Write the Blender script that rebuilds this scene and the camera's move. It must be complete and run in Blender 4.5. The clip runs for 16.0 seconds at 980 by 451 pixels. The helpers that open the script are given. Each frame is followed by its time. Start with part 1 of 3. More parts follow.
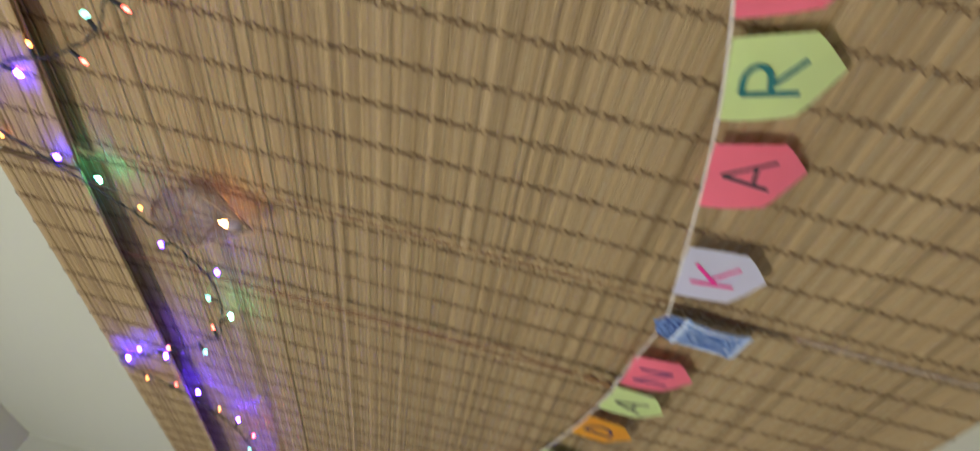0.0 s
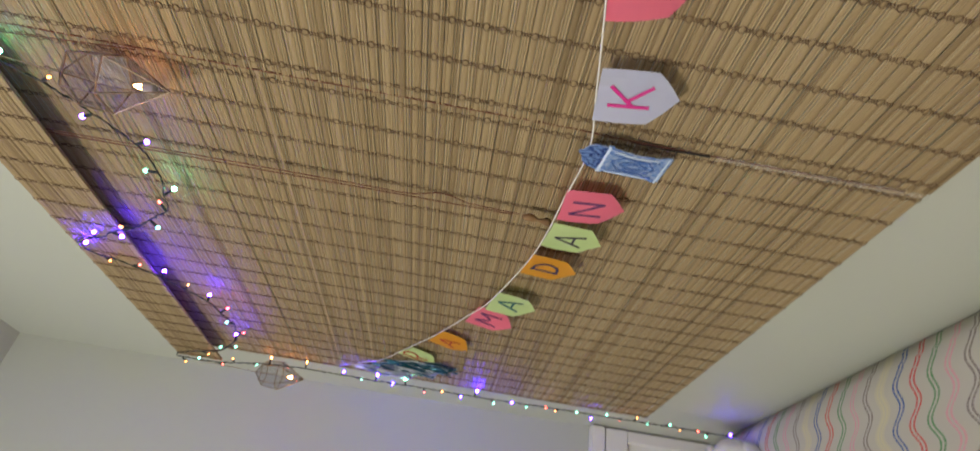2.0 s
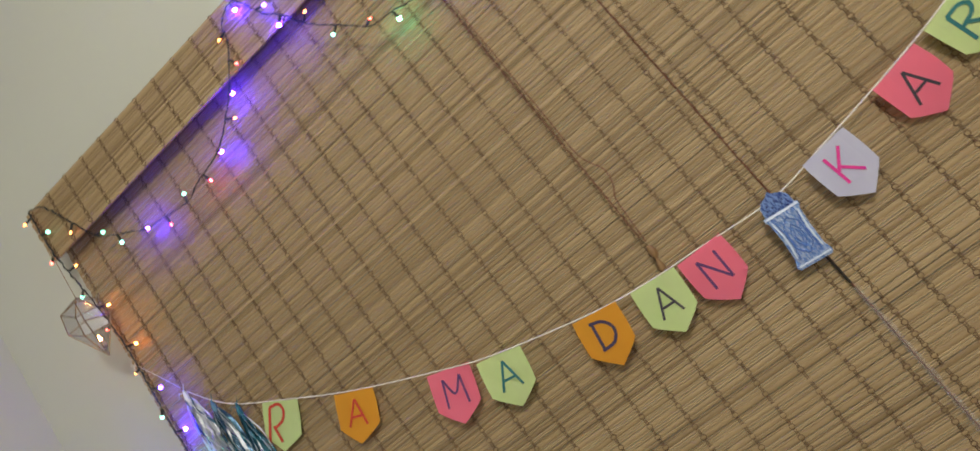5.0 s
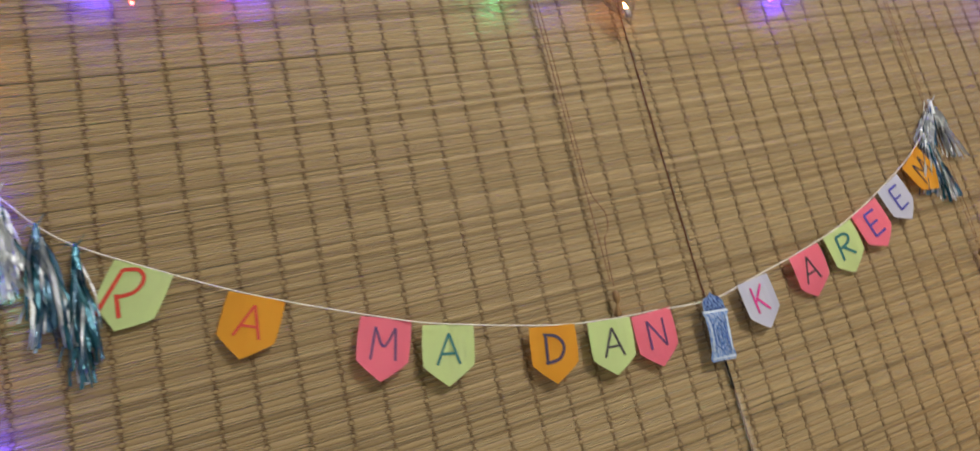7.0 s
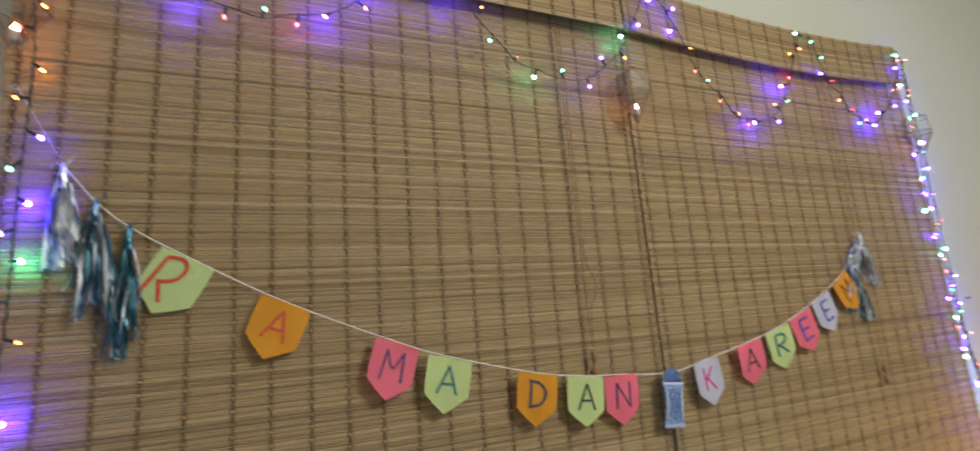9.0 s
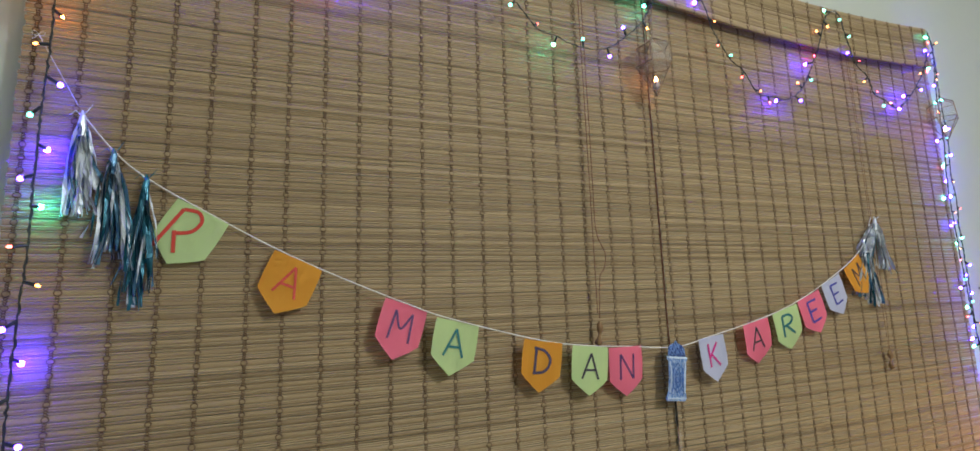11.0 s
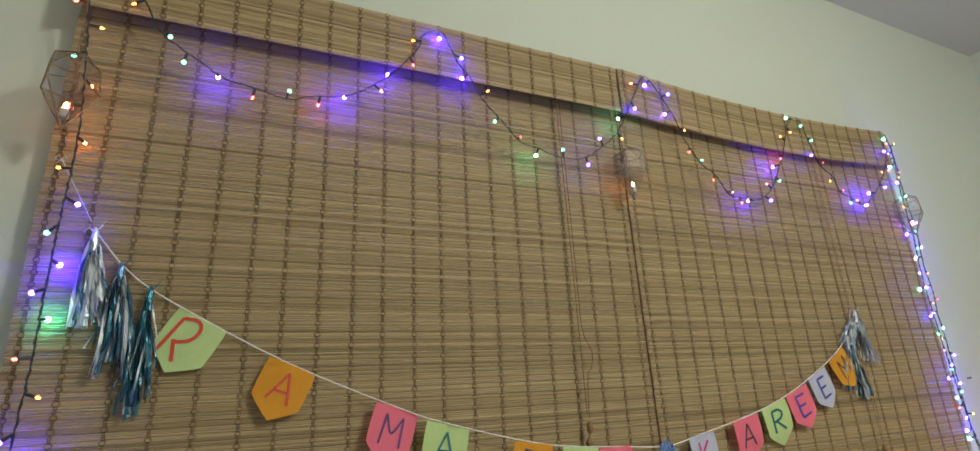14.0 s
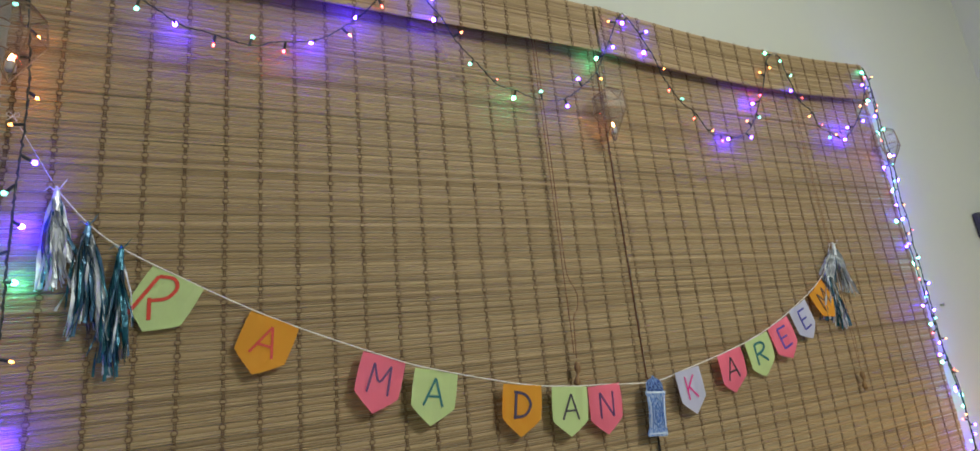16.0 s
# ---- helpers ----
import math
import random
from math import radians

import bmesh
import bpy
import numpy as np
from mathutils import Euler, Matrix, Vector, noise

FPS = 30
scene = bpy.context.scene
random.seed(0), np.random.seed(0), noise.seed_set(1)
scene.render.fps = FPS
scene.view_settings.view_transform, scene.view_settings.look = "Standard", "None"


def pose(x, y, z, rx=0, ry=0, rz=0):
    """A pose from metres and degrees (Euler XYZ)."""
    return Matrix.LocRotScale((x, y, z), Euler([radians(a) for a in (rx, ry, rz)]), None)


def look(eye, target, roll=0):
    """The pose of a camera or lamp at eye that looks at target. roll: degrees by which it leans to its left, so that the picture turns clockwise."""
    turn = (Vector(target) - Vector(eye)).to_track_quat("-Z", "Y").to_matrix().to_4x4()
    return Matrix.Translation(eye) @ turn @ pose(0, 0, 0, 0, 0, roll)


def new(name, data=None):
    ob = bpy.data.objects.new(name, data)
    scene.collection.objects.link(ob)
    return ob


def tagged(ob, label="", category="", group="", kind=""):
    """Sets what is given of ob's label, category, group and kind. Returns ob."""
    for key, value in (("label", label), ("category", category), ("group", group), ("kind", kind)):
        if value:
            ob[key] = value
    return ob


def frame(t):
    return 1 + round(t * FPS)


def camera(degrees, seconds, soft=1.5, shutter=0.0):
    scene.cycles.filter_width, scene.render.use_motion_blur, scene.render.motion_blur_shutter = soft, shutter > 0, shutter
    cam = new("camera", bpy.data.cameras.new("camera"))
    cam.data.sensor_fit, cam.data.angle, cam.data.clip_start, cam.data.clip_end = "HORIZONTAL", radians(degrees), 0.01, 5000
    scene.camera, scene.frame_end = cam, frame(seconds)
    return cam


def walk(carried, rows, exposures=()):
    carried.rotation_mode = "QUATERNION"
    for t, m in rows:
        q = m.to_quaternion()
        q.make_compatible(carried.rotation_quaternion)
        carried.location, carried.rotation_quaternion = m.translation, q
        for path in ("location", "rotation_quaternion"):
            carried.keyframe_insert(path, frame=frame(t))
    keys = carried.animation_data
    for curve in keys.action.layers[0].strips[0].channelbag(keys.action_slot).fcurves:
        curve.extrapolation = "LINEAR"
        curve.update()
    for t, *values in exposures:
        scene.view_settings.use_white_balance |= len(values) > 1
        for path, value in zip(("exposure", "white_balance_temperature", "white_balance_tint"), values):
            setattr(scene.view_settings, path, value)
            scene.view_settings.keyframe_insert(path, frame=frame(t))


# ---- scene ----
cam = camera(80.5, 16.0, 1.5, 0.55)
PATH = [
    (0, (1.99, -0.573, 1.665), (0.562, 0.826, 1.729), -75.3),
    (0.5, (1.997, -0.6, 1.584), (0.35, 0.533, 1.539), -78.0),
    (1, (1.995, -0.611, 1.576), (0.277, 0.409, 1.481), -79.4),
    (1.5, (1.99, -0.613, 1.575), (0.276, 0.413, 1.485), -79.8),
    (2, (1.973, -0.617, 1.576), (0.311, 0.492, 1.494), -79.9),
    (2.5, (1.934, -0.629, 1.562), (0.52, 0.786, 1.56), -71.4),
    (3, (1.795, -0.715, 1.565), (0.779, 1.001, 1.72), -63.7),
    (3.5, (1.643, -0.876, 1.544), (0.733, 0.902, 1.648), -57.5),
    (4, (1.504, -1.032, 1.535), (0.639, 0.771, 1.504), -54.4),
    (4.2, (1.437, -1.075, 1.536), (0.661, 0.768, 1.586), -50.3),
    (6.3, (0.769, -1.054, 1.414), (0.882, 0.913, 1.761), -22.3),
    (6.5, (0.719, -1.031, 1.434), (0.976, 0.929, 1.742), -20.1),
    (7, (0.597, -1.038, 1.472), (1.232, 0.829, 1.804), -13.6),
    (7.5, (0.431, -1.055, 1.48), (0.916, 0.831, 1.936), -7.5),
    (8, (0.394, -1.089, 1.485), (0.899, 0.782, 1.978), -3.1),
    (8.5, (0.395, -1.107, 1.49), (1.084, 0.701, 1.994), -3.1),
    (9, (0.399, -1.099, 1.489), (1.267, 0.649, 1.926), -4.5),
    (9.2, (0.394, -1.096, 1.495), (1.328, 0.626, 1.899), -4.1),
    (11.5, (0.397, -1.1, 1.478), (1.218, 0.691, 1.82), -1.4),
    (12, (0.391, -1.108, 1.483), (1.222, 0.658, 1.92), -1.5),
    (12.5, (0.392, -1.12, 1.486), (1.248, 0.607, 2.018), -2.3),
    (13, (0.39, -1.134, 1.487), (1.239, 0.582, 2.064), -2.5),
    (13.5, (0.38, -1.151, 1.485), (1.215, 0.554, 2.115), -2.6),
    (14, (0.382, -1.16, 1.486), (1.216, 0.537, 2.136), -3.0),
    (14.5, (0.386, -1.166, 1.484), (1.26, 0.519, 2.113), -4.8),
    (15, (0.387, -1.159, 1.478), (1.275, 0.543, 2.041), -6.0),
    (15.5, (0.386, -1.146, 1.474), (1.28, 0.561, 2.008), -6.1),
    (16, (0.396, -1.136, 1.466), (1.293, 0.578, 1.973), -5.9),
]
EXPOSURES = [
    (0.0, 0.0, 6500, 10), (2.0, 0.0, 6500, 10), (4.0, 0.04, 6500, 11), (6.5, 0.11, 7000, 13), (7.0, 0.19, 6700, 11), (7.5, 0.05, 6700, 7), (8.0, -0.05, 6700, 5),
    (9.0, -0.08, 6600, 9), (11.5, -0.10, 5800, 4), (12.5, -0.13, 5800, 2), (14.0, -0.14, 6500, 0), (14.5, -0.18, 7100, -2), (15.0, -0.17, 7100, 3), (15.5, -0.14, 6900, 6), (16.0, -0.12, 6200, 5),
]
walk(cam, [(t, look(eye, target, roll)) for t, eye, target, roll in PATH], EXPOSURES)

# ---- light ----
world = bpy.data.worlds.new("room_air")
world.use_nodes = True
world.node_tree.nodes["Background"].inputs["Color"].default_value = (0.55, 0.6, 0.7, 1)
world.node_tree.nodes["Background"].inputs["Strength"].default_value = 0.02
scene.world = world

room_lamp = new("room_lamp", bpy.data.lights.new("room_lamp", "POINT"))
room_lamp.data.energy, room_lamp.data.shadow_soft_size, room_lamp.data.color = 114, 0.11, (1.0, 0.96, 0.89)
room_lamp.location = (1.70, -2.15, 2.62)

side_lamp = new("side_lamp", bpy.data.lights.new("side_lamp", "POINT"))
side_lamp.data.energy, side_lamp.data.shadow_soft_size, side_lamp.data.color = 5.2, 0.06, (1.0, 0.46, 0.12)
side_lamp.location = (2.66, -0.34, 0.92)


# ---- materials ----
def material(name, colour, rough=0.6, metal=0.0):
    m = bpy.data.materials.new(name)
    m.use_nodes = True
    b = m.node_tree.nodes["Principled BSDF"]
    b.inputs["Base Color"].default_value = (*colour, 1)
    b.inputs["Roughness"].default_value = rough
    b.inputs["Metallic"].default_value = metal
    return m


def node(m, kind, **values):
    n = m.node_tree.nodes.new(kind)
    for key, value in values.items():
        if key in n.inputs:
            n.inputs[key].default_value = value
    return n


def link(m, a, b):
    m.node_tree.links.new(a, b)


def shader(m):
    return m.node_tree.nodes["Principled BSDF"]


def maths(m, op, a, b=None):
    n = m.node_tree.nodes.new("ShaderNodeMath")
    n.operation = op
    for i, v in enumerate((a, b)):
        if v is None:
            continue
        if isinstance(v, (int, float)):
            n.inputs[i].default_value = v
        else:
            link(m, v, n.inputs[i])
    return n.outputs[0]


def ramp(m, fac, stops, constant=False):
    n = m.node_tree.nodes.new("ShaderNodeValToRGB")
    n.color_ramp.interpolation = "CONSTANT" if constant else "LINEAR"
    while len(n.color_ramp.elements) < len(stops):
        n.color_ramp.elements.new(0.5)
    for e, (p, c) in zip(n.color_ramp.elements, stops):
        e.position, e.color = p, (*c, 1)
    link(m, fac, n.inputs["Fac"])
    return n.outputs["Color"]


def mix(m, fac, a, b, blend="MIX"):
    n = m.node_tree.nodes.new("ShaderNodeMix")
    n.data_type, n.blend_type = "RGBA", blend
    for i, v in ((0, fac), (6, a), (7, b)):
        if isinstance(v, (int, float)):
            n.inputs[i].default_value = v
        elif isinstance(v, tuple):
            n.inputs[i].default_value = (*v, 1)
        else:
            link(m, v, n.inputs[i])
    return n.outputs[2]


def noise_of(m, scale=(1, 1, 1), size=10.0, detail=3.0):
    at = m.node_tree.nodes.new("ShaderNodeNewGeometry")
    mapping = node(m, "ShaderNodeMapping", Scale=scale)
    link(m, at.outputs["Position"], mapping.inputs["Vector"])
    n = node(m, "ShaderNodeTexNoise", Scale=size, Detail=detail)
    link(m, mapping.outputs[0], n.inputs["Vector"])
    return n.outputs["Fac"]


def bump(m, height, strength=0.2, distance=0.001):
    n = node(m, "ShaderNodeBump", Strength=strength, Distance=distance)
    link(m, height, n.inputs["Height"])
    link(m, n.outputs[0], shader(m).inputs["Normal"])


def bamboo(name, own, dark, mid, light):
    """Split bamboo: a tone for each piece, long streaks along the grain and a few darker nodes."""
    m = material(name, mid, 0.55)
    if own:
        pick = m.node_tree.nodes.new("ShaderNodeObjectInfo").outputs["Random"]
    else:
        pick = m.node_tree.nodes.new("ShaderNodeNewGeometry").outputs["Random Per Island"]
    tone = ramp(m, pick, [(0.0, tuple(v * 0.85 for v in dark)), (0.03, tuple(v * 0.93 for v in dark)), (0.06, dark), (0.35, mid), (0.8, light), (1.0, mid)])
    streak = noise_of(m, (1.2, 1, 90), 3.0, 4.0)
    c = mix(m, maths(m, "MULTIPLY", streak, 0.42), tone, dark)
    mottle = noise_of(m, (1, 1, 14), 9.0, 3.0)
    c = mix(m, ramp(m, mottle, [(0.45, (0, 0, 0)), (0.72, (0.36, 0.36, 0.36))]), c, dark)
    patch = noise_of(m, (1, 1, 1.6), 2.3, 2.0)
    c = mix(m, maths(m, "MULTIPLY", patch, 0.35), c, (dark[0] * 1.1, dark[1] * 0.95, dark[2] * 0.8))
    link(m, c, shader(m).inputs["Base Color"])
    shader(m).inputs["Specular IOR Level"].default_value = 0.22
    bump(m, noise_of(m, (2, 1, 300), 6.0, 2.0), 0.18, 0.0006)
    return m


DARK, MID, LIGHT = (0.215, 0.157, 0.084), (0.368, 0.276, 0.155), (0.440, 0.342, 0.200)
slat_bamboo = bamboo("slat_bamboo", True, DARK, (0.31, 0.23, 0.125), (0.37, 0.281, 0.159))
reed_bamboo = bamboo("reed_bamboo", False, DARK, MID, LIGHT)
thread = material("stitch_thread", (0.085, 0.045, 0.02), 0.9)
link(thread, ramp(thread, noise_of(thread, size=90), [(0.3, (0.075, 0.043, 0.020)), (0.7, (0.150, 0.090, 0.045))]), shader(thread).inputs["Base Color"])
rail_wood = bamboo("rail_wood", True, (0.12, 0.07, 0.03), (0.2, 0.12, 0.055), (0.26, 0.16, 0.075))
clear_tape = material("clear_tape", (0.75, 0.74, 0.72), 0.22)
shader(clear_tape).inputs["Alpha"].default_value = 0.16
# near-black that stands for the shade inside the gap between the blinds
gap_black = material("gap_shade_black", (0.012, 0.010, 0.009), 0.8)
cord_brown = material("cord_brown", (0.13, 0.045, 0.022), 0.8)


def paint(name, colour):
    m = material(name, colour, 0.55)
    c = mix(m, maths(m, "MULTIPLY", noise_of(m, size=1.7, detail=4), 0.16), colour, tuple(v * 0.82 for v in colour))
    c = mix(m, maths(m, "MULTIPLY", noise_of(m, size=26, detail=5), 0.06), c, tuple(v * 0.7 for v in colour))
    link(m, c, shader(m).inputs["Base Color"])
    bump(m, noise_of(m, size=210, detail=3), 0.12, 0.0008)
    return m


wall_paint = paint("wall_paint", (0.475, 0.495, 0.435))
ceiling_paint = paint("ceiling_paint", (0.50, 0.50, 0.46))
floor_tile = paint("floor_tile", (0.58, 0.54, 0.47))
white_lacquer = paint("white_lacquer", (0.74, 0.73, 0.70))
shader(white_lacquer).inputs["Roughness"].default_value = 0.35


def paper(name, colour):
    m = material(name, colour, 0.75)
    c = mix(m, maths(m, "MULTIPLY", noise_of(m, size=60, detail=4), 0.18), colour, tuple(v * 0.78 for v in colour))
    link(m, c, shader(m).inputs["Base Color"])
    bump(m, noise_of(m, size=420, detail=2), 0.15, 0.0004)
    return m


GREEN, PINK = paper("green_paper", (0.68, 0.82, 0.42)), paper("pink_paper", (0.93, 0.24, 0.36))
ORANGE, LILAC = paper("orange_paper", (0.82, 0.42, 0.035)), paper("lilac_paper", (0.66, 0.68, 0.84))
BLUE_PAPER = paper("blue_paper", (0.36, 0.53, 0.82))


def ink(name, colour):
    m = material(name, colour, 0.6)
    c = mix(m, maths(m, "MULTIPLY", noise_of(m, size=240, detail=2), 0.5), colour, tuple(min(1, v * 1.35 + 0.015) for v in colour))
    link(m, c, shader(m).inputs["Base Color"])
    return m


RED_INK, PURPLE_INK = ink("red_ink", (0.42, 0.03, 0.012)), ink("purple_ink", (0.07, 0.022, 0.11))
TEAL_INK, NAVY_INK = ink("teal_ink", (0.004, 0.11, 0.12)), ink("navy_ink", (0.025, 0.018, 0.06))
MAGENTA_INK, BLUE_INK = ink("magenta_ink", (0.50, 0.012, 0.20)), ink("blue_ink", (0.035, 0.035, 0.30))
BLACK_INK, SKETCH_INK = ink("black_ink", (0.025, 0.022, 0.035)), ink("sketch_ink", (0.05, 0.13, 0.42))
DOT_INK = ink("dot_ink", (0.010, 0.03, 0.17))
WHITE_CHALK = ink("white_chalk", (0.50, 0.60, 0.78))


def crayon(name, base, stroke):
    """Uneven crayon strokes that let the paper show."""
    m = material(name, base, 0.7)
    grain = noise_of(m, (1, 1, 0.35), 330, 3)
    link(m, mix(m, ramp(m, grain, [(0.42, (0, 0, 0)), (0.58, (1, 1, 1))]), base, stroke), shader(m).inputs["Base Color"])
    return m


CRAYON_PALE = crayon("pale_crayon", (0.52, 0.64, 0.86), (0.16, 0.32, 0.70))
CRAYON_DARK = crayon("dark_crayon", (0.26, 0.42, 0.74), (0.03, 0.08, 0.34))
white_string = material("white_string", (0.72, 0.70, 0.66), 0.8)
clear_thread = material("clear_thread", (0.42, 0.34, 0.24), 0.4)
pale_thread = material("pale_thread", (0.58, 0.57, 0.55), 0.35)
silver_foil = material("silver_foil", (0.72, 0.76, 0.80), 0.36, 0.35)
teal_foil = material("teal_foil", (0.028, 0.150, 0.215), 0.26, 0.40)
blue_foil = material("blue_foil", (0.10, 0.225, 0.36), 0.26, 0.38)
for foil in (silver_foil, teal_foil, blue_foil):
    bump(foil, noise_of(foil, size=160, detail=2), 0.5, 0.002)
cable_black = material("cable_black", (0.012, 0.016, 0.014), 0.45)
brass = material("aged_brass", (0.26, 0.18, 0.10), 0.5, 0.5)
link(brass, ramp(brass, noise_of(brass, size=70), [(0.35, (0.15, 0.105, 0.060)), (0.7, (0.30, 0.22, 0.14))]), shader(brass).inputs["Base Color"])
glass = material("thin_glass", (0.95, 0.96, 0.95), 0.05)
clear = node(glass, "ShaderNodeBsdfTransparent", Color=(0.86, 0.86, 0.88, 1))
sheen = node(glass, "ShaderNodeBsdfGlossy", Color=(0.9, 0.9, 0.9, 1), Roughness=0.16)
blend = node(glass, "ShaderNodeMixShader", Fac=0.07)
link(glass, clear.outputs[0], blend.inputs[1])
link(glass, sheen.outputs[0], blend.inputs[2])
link(glass, blend.outputs[0], glass.node_tree.nodes["Material Output"].inputs["Surface"])
dark_plastic = material("dark_plastic", (0.03, 0.034, 0.038), 0.4)
wax = material("candle_grey", (0.5, 0.48, 0.45), 0.5)
steel = material("nail_steel", (0.35, 0.34, 0.33), 0.4, 1.0)


def glow(name, colour, strength):
    m = material(name, (0.02, 0.02, 0.02), 0.3)
    shader(m).inputs["Emission Color"].default_value = (*colour, 1)
    shader(m).inputs["Emission Strength"].default_value = strength
    return m


LED = {
    "v": glow("violet_led", (0.034, 0.013, 1.0), 190),
    "V": glow("strong_violet_led", (0.048, 0.0095, 1.0), 1000),
    "g": glow("green_led", (0.27, 1.0, 0.70), 5),
    "G": glow("strong_green_led", (0.08, 1.0, 0.56), 150),
    "r": glow("red_led", (1.0, 0.07, 0.05), 20),
    "R": glow("strong_red_led", (1.0, 0.015, 0.02), 160),
    "o": glow("amber_led", (1.0, 0.24, 0.05), 16),
    "O": glow("strong_amber_led", (1.0, 0.22, 0.03), 90),
}
flame = glow("candle_flame", (1.0, 0.34, 0.07), 170)


def striped_sheet():
    """White cotton printed with wavy dotted stripes in a repeat of six colours."""
    m = material("striped_cotton", (0.7, 0.68, 0.62), 0.85)
    at = m.node_tree.nodes.new("ShaderNodeNewGeometry")
    xyz = m.node_tree.nodes.new("ShaderNodeSeparateXYZ")
    link(m, at.outputs["Position"], xyz.inputs[0])
    x, y = xyz.outputs["X"], xyz.outputs["Y"]
    sway = maths(m, "MULTIPLY", maths(m, "SINE", maths(m, "MULTIPLY", y, 66.0)), 0.0115)
    sway2 = maths(m, "MULTIPLY", maths(m, "SINE", maths(m, "MULTIPLY", y, 31.0)), 0.005)
    u = maths(m, "ADD", maths(m, "ADD", x, maths(m, "MULTIPLY", y, -0.25)), maths(m, "ADD", sway, sway2))
    u = maths(m, "DIVIDE", maths(m, "ADD", u, 5.02), 0.306)
    turn = maths(m, "FRACT", u)
    colours = [(0.0, (0.03, 0.09, 0.30)), (1 / 6, (0.58, 0.05, 0.05)), (2 / 6, (0.08, 0.25, 0.09)),
               (3 / 6, (0.66, 0.30, 0.34)), (4 / 6, (0.20, 0.16, 0.14)), (5 / 6, (0.58, 0.54, 0.33))]
    colour = ramp(m, turn, colours, True)
    within = maths(m, "ABSOLUTE", maths(m, "SUBTRACT", maths(m, "FRACT", maths(m, "MULTIPLY", turn, 6.0)), 0.5))
    band = maths(m, "LESS_THAN", within, 0.17)
    two = maths(m, "GREATER_THAN", within, 0.055)
    dots = maths(m, "GREATER_THAN", maths(m, "SINE", maths(m, "ADD", maths(m, "MULTIPLY", y, 900.0), maths(m, "MULTIPLY", noise_of(m, size=60), 9.0))), -0.75)
    yellow = maths(m, "GREATER_THAN", turn, 5 / 6)
    wide = maths(m, "MULTIPLY", maths(m, "LESS_THAN", within, 0.32), yellow)
    fac = maths(m, "MAXIMUM", maths(m, "MULTIPLY", maths(m, "MULTIPLY", band, two), dots), maths(m, "MULTIPLY", wide, 0.5))
    c = mix(m, fac, (0.48, 0.46, 0.37), colour)
    link(m, c, shader(m).inputs["Base Color"])
    bump(m, noise_of(m, size=700, detail=2), 0.3, 0.0005)
    return m


striped_cotton = striped_sheet()
plush_white = material("plush_white", (0.68, 0.69, 0.70), 0.95)
bump(plush_white, noise_of(plush_white, size=320, detail=3), 0.6, 0.003)


# ---- mesh helpers ----
def part(name, bm, mat, parent=None, label=""):
    me = bpy.data.meshes.new(name)
    bm.to_mesh(me)
    bm.free()
    me.materials.append(mat)
    ob = new(name, me)
    if parent:
        ob.parent = parent
    return tagged(ob, label)


def smooth(ob):
    for p in ob.data.polygons:
        p.use_smooth = True
    return ob


def raw(name, verts, faces, mat, parent=None, label=""):
    """One mesh from numpy arrays of corners and quads."""
    me = bpy.data.meshes.new(name)
    verts, faces = np.asarray(verts, dtype=np.float32), np.asarray(faces, dtype=np.int32)
    n = len(faces)
    me.vertices.add(len(verts))
    me.vertices.foreach_set("co", verts.ravel())
    me.loops.add(n * 4)
    me.loops.foreach_set("vertex_index", faces.ravel())
    me.polygons.add(n)
    me.polygons.foreach_set("loop_start", np.arange(0, n * 4, 4, dtype=np.int32))
    me.update(calc_edges=True)
    me.materials.append(mat)
    ob = new(name, me)
    if parent:
        ob.parent = parent
    return tagged(ob, label)


def thing(name, place, label, category, group="", kind=""):
    ob = new(name)
    ob.location = place
    ob.empty_display_size = 0.05
    return tagged(ob, label, category, group, kind)


def box(bm, x0, x1, y0, y1, z0, z1, bevel=0.0):
    m = Matrix.LocRotScale(((x0 + x1) / 2, (y0 + y1) / 2, (z0 + z1) / 2), None, (x1 - x0, y1 - y0, z1 - z0))
    made = bmesh.ops.create_cube(bm, size=1, matrix=m)["verts"]
    if bevel:
        edges = list({e for v in made for e in v.link_edges})
        bmesh.ops.bevel(bm, geom=edges, offset=bevel, segments=2, affect="EDGES", profile=0.5)
    return bm


def tube(bm, points, radius, sides=6, closed=False):
    """A round cord through points."""
    rings, n = [], len(points)
    for i, p in enumerate(points):
        a, b = points[max(i - 1, 0)], points[min(i + 1, n - 1)]
        d = (Vector(b) - Vector(a)).normalized()
        u = d.cross(Vector((0, 1, 0)))
        if u.length < 0.05:
            u = d.cross(Vector((1, 0, 0)))
        u.normalize()
        w = d.cross(u)
        r = radius[min(i, len(radius) - 1)] if isinstance(radius, (list, tuple)) else radius
        rings.append([bm.verts.new(Vector(p) + r * (math.cos(t) * u + math.sin(t) * w)) for t in (2 * math.pi * k / sides for k in range(sides))])
    for a, b in zip(rings, rings[1:]):
        for k in range(sides):
            bm.faces.new((a[k], a[(k + 1) % sides], b[(k + 1) % sides], b[k]))
    bm.faces.new(rings[0][::-1])
    bm.faces.new(rings[-1])
    return bm


